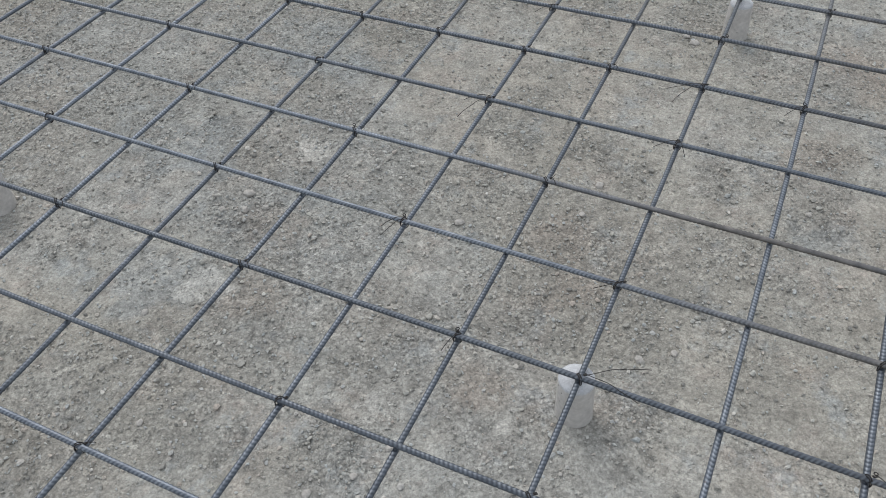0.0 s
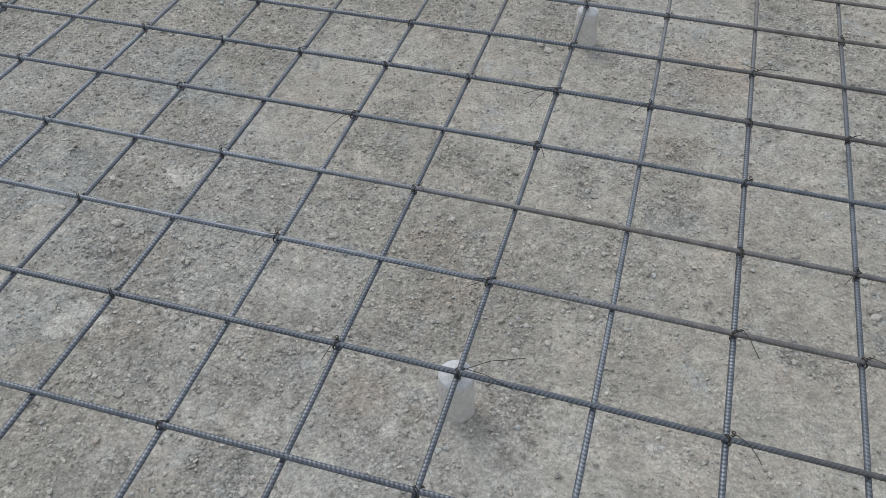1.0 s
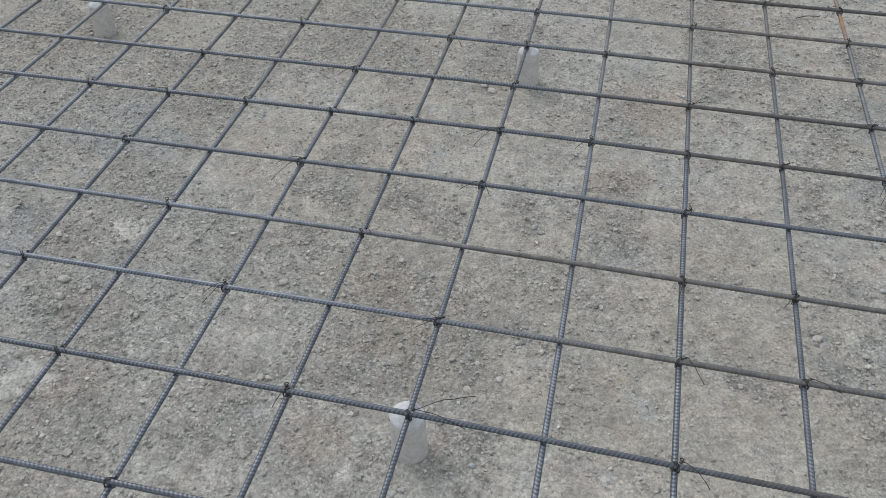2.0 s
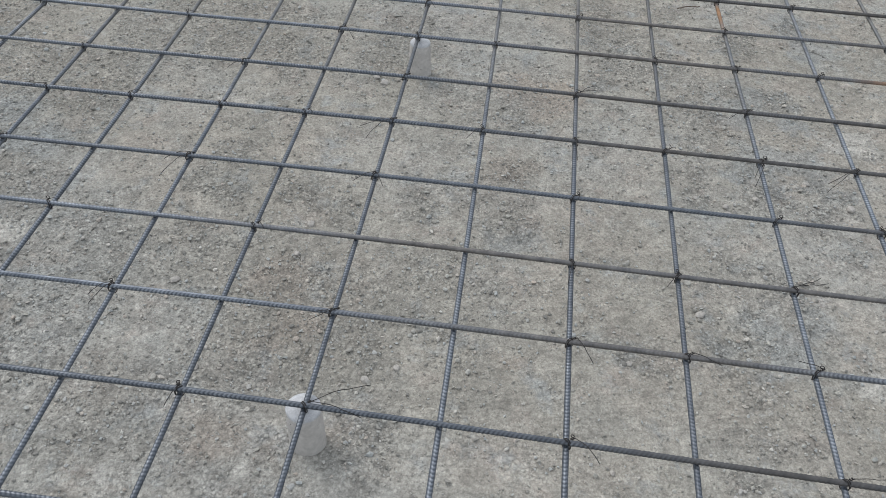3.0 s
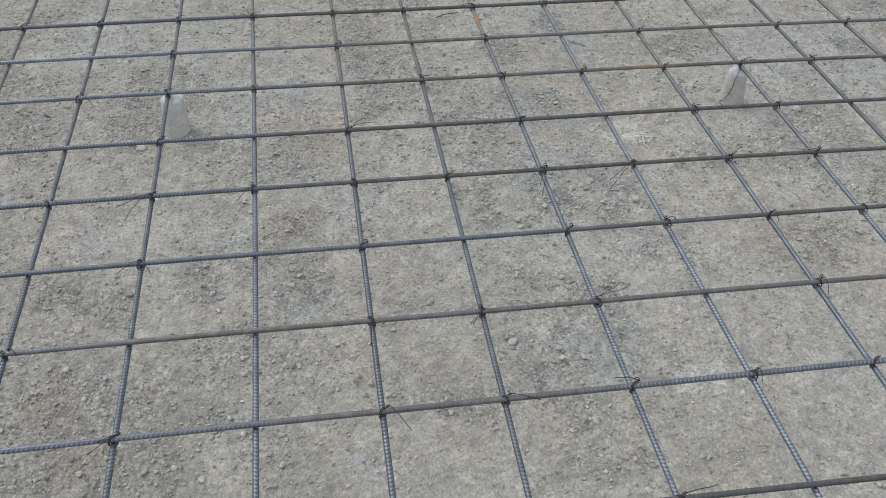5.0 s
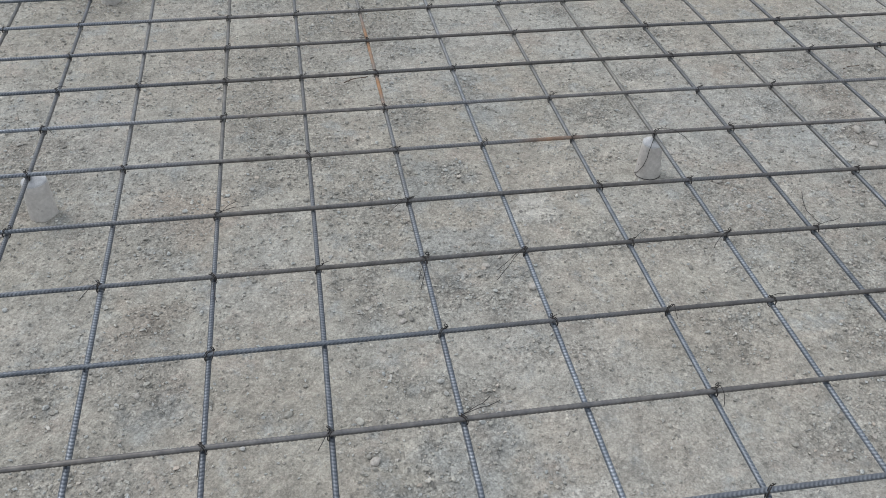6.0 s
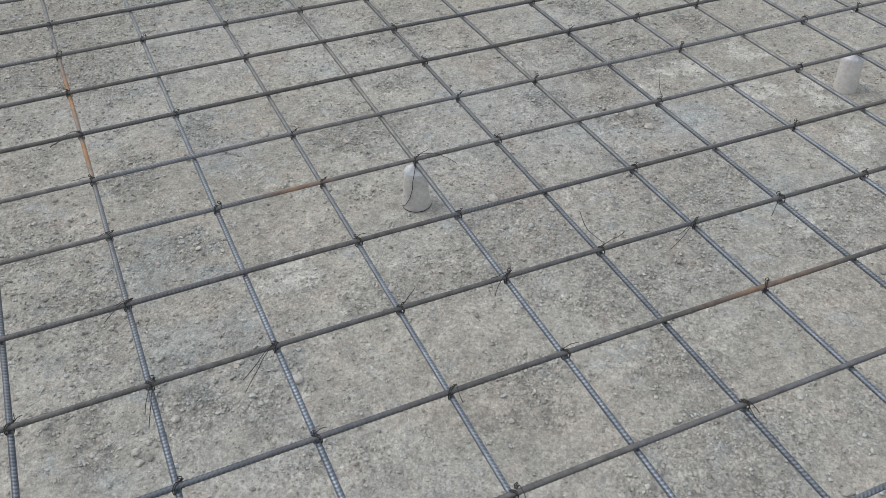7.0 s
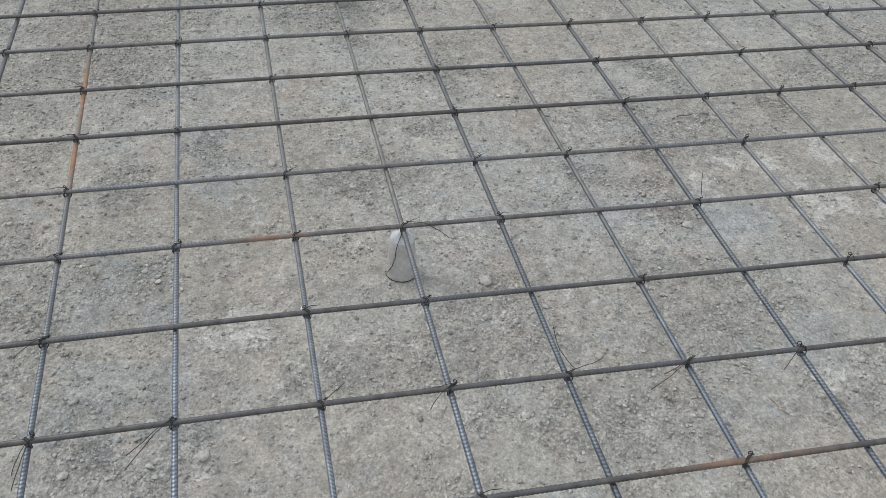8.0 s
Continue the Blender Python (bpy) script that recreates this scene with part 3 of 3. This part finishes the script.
# ---- mortar spacers ----
def spacer(x, y, radius, lean, chip, taper):
    """A cast mortar cylinder of that mean radius, narrower at the top by the taper, with a pale domed top under a crossing."""
    foot = float(height_at(np.array([x]), np.array([y]))[0]) - 0.004
    top = LOW - 0.0052 + float(sag(x, y))
    tall = top - foot
    thing = tagged(new("mortar_spacer"), "grey cast mortar cylinder with a pale top under the steel mat", "spacer", group="mortar spacers")
    thing.matrix_basis = pose(x, y, foot, lean[0], lean[1], chip)
    sides = 40

    def lathe(rings, centre_z, seed):
        r = np.random.default_rng(seed)
        verts, faces = [], []
        for q, (rad, z) in enumerate(rings):
            for s in range(sides):
                a = 2 * math.pi * s / sides
                w = 1 + 0.018 * math.sin(2 * a + chip) + r.normal(0, 0.004)
                verts.append((rad * w * math.cos(a), rad * w * math.sin(a), z + r.normal(0, 0.0003)))
            if q:
                o = (q - 1) * sides
                faces += [(o + s, o + (s + 1) % sides, o + sides + (s + 1) % sides, o + sides + s) for s in range(sides)]
        verts.append((0, 0, centre_z))
        o = (len(rings) - 1) * sides
        faces += [(o + s, o + (s + 1) % sides, len(verts) - 1) for s in range(sides)]
        return verts, faces

    def girth(h):
        return radius * (1 + taper * (0.5 - h))

    wall = [(girth(h) * w, tall * h) for h, w in ((0, 1.0), (0.04, 1.01), (0.2, 1.0), (0.4, 1.0), (0.6, 1.0), (0.75, 1.0))]
    edge = girth(0.9)
    wall += [(edge * 0.985, tall - 0.015), (edge * 0.95, tall - 0.0125), (edge * 0.85, tall - 0.0115)]
    v, f = lathe(wall, tall - 0.011, int(chip * 10) + 1)
    part_of("body", mesh_of("body", v, f, MORTAR), thing)
    cap = [(edge * 0.975, tall - 0.019), (edge * 0.99, tall - 0.0125), (edge * 0.95, tall - 0.0105), (edge * 0.84, tall - 0.0085), (edge * 0.55, tall - 0.0038), (edge * 0.25, tall)]
    v, f = lathe(cap, tall + 0.0002, int(chip * 10) + 5)
    part_of("top", mesh_of("top", v, f, MORTAR_TOP), thing, "pale screeded top")
    return thing, tall, girth


SPACERS = [(-0.001, 0.029, 0.0290, (1, -1), 10, 0.06), (-0.006, 1.226, 0.0290, (0, 1), 70, 0.14), (1.405, 1.203, 0.0268, (-1, 0), 140, 0.30), (-1.205, 0.025, 0.029, (0, 0), 200, 0.08), (-1.237, 1.233, 0.029, (1, 0), 30, 0.10), (2.610, 1.197, 0.0272, (2, 3), 100, 0.12), (-0.020, 2.452, 0.029, (0, 0), 20, 0.10), (1.435, 2.444, 0.029, (0, 0), 50, 0.10)]
made = [spacer(*row) for row in SPACERS]


# the end of one tie hangs down a spacer and rests round its foot
thing, tall, girth = made[2]
hang = [(-20, 0.90), (-25, 0.78), (-27, 0.60), (-38, 0.38), (-60, 0.16), (-82, 0.07)] + [(k, 0.05) for k in range(-70, 75, 12)]
turn = Matrix.Rotation(radians(-140), 3, "Z")
line = [Vector((0.006 * math.cos(radians(-101)), 0.006 * math.sin(radians(-101)), tall + 0.006))]
for a, h in hang:
    q, side = girth(h) * 1.03 + 0.0006, radians(a - 101)
    line.append(Vector((q * math.cos(side), q * math.sin(side), h * tall)))
v, f = tube([turn @ p for p in line], 0.0007, 5)
part_of("hanging_wire", mesh_of("hanging_wire", v, f, WIRE), thing, "dark loose tie wire")

# ---- offcuts lying on the soil ----
def offcut(x, y, length, bearing, radius):
    """A bent end of rusty wire with a hooked tip."""
    r = np.random.default_rng(int(1000 * x))
    line = []
    for k in np.linspace(0, 1, 10):
        px = length * (k - 0.5)
        line.append((px, 0.006 * math.sin(k * 4) + (0.004 if k > 0.95 else 0), r.uniform(0, 0.0015) + 0.004 * k))
    v, f = tube(line, radius, 6)
    thing = tagged(new("wire_offcut", mesh_of("wire_offcut", v, f, TWIG)), "short bent rusty wire offcut lying on the soil", "wire offcut", group="wire offcuts")
    ground_z = float(height_at(np.array([x]), np.array([y]))[0])
    thing.matrix_basis = pose(x, y, ground_z + 0.0035, 0, 0, bearing)
    return thing


offcut(0.740, 1.766, 0.072, 19, 0.0016)
offcut(2.220, 1.676, 0.060, 12, 0.0013)


def twig(x, y, length, bearing):
    """A straight dry stalk, thinner at one end, with a snapped stub."""
    line = [(length * (k - 0.5), 0.0012 * math.sin(7 * k), 0.001 * math.sin(5 * k)) for k in np.linspace(0, 1, 7)]
    stub = [(0.004, 0.0004, 0.0005), (0.008, 0.004, 0.0015), (0.010, 0.006, 0.0020)]
    v, f = joined([tube(line, 0.0014, 6), tube(stub, 0.0008, 5)])
    thing = tagged(new("twig", mesh_of("twig", v, f, STRAW)), "short pale dry twig lying on the gravelly soil", "twig")
    thing.matrix_basis = pose(x, y, float(height_at(np.array([x]), np.array([y]))[0]) + 0.002, 0, 0, bearing)
    return thing


twig(1.984, 0.758, 0.044, -67)


# ---- single stones that stand out from the gravel ----
def stone(x, y, size, seed, label):
    """One worn stone, flattened and half sunk."""
    r = np.random.default_rng(seed)
    v, f = icosa(3)
    noise_at = np.array([noise.noise(Vector(p) * 1.6 + Vector((seed, 0, 0))) for p in v])
    fine = np.array([noise.noise(Vector(p) * 5 + Vector((0, seed, 0))) for p in v])
    v = v * (1 + 0.30 * noise_at + 0.06 * fine)[:, None] * np.array((1.15, 0.9, 0.62)) * size * 0.55
    ob = tagged(new("stone", mesh_of("stone", v, [tuple(map(int, t)) for t in f], STONE)), label, "stone", group="stones on the soil")
    ob.matrix_basis = pose(x, y, float(height_at(np.array([x]), np.array([y]))[0]) + size * 0.14, r.uniform(-15, 15), r.uniform(-15, 15), r.uniform(0, 360))
    return ob


PALE, GREY = "pale rounded stone half sunk in the soil", "small grey stone resting on the gravelly soil"
for k, (x, y, size) in enumerate([(-0.771, 0.262, 0.0205), (-0.748, 0.215, 0.014), (2.029, 1.319, 0.019), (2.042, 1.255, 0.021), (-0.344, 0.352, 0.016), (-0.112, 1.183, 0.018)]):
    stone(x, y, size, 5 + k, PALE)
for k, (x, y, size) in enumerate([(-0.790, 0.198, 0.012), (-0.713, 0.237, 0.011), (0.682, 0.808, 0.010), (0.746, 0.762, 0.012), (0.063, 0.171, 0.013), (0.112, 0.207, 0.011), (-0.233, 0.151, 0.011), (0.940, 0.908, 0.0125)]):
    stone(x, y, size, 40 + k, GREY)
for k, (x, y, size) in enumerate([(-0.136, 0.466, 0.012), (-0.311, -0.264, 0.0127), (-0.757, -0.081, 0.011), (-0.617, -0.267, 0.0098), (-0.234, -0.146, 0.0113), (-0.261, -0.211, 0.0101), (-0.83, 0.457, 0.0136), (-0.132, 0.565, 0.0156), (-0.229, 0.193, 0.01), (0.52, 0.289, 0.0099), (0.659, 0.435, 0.0144), (-0.086, 1.161, 0.0213), (0.26, 0.632, 0.0114), (0.746, 0.785, 0.013), (1.179, 1.604, 0.0175), (0.7, 0.684, 0.0092), (0.815, 0.825, 0.0132), (1.023, 0.825, 0.0175), (1.253, 0.97, 0.0119), (1.563, 1.149, 0.0207), (1.714, 0.919, 0.0112), (1.495, 1.282, 0.0128)]):
    stone(x, y, size, 70 + k, GREY if k % 3 else PALE)
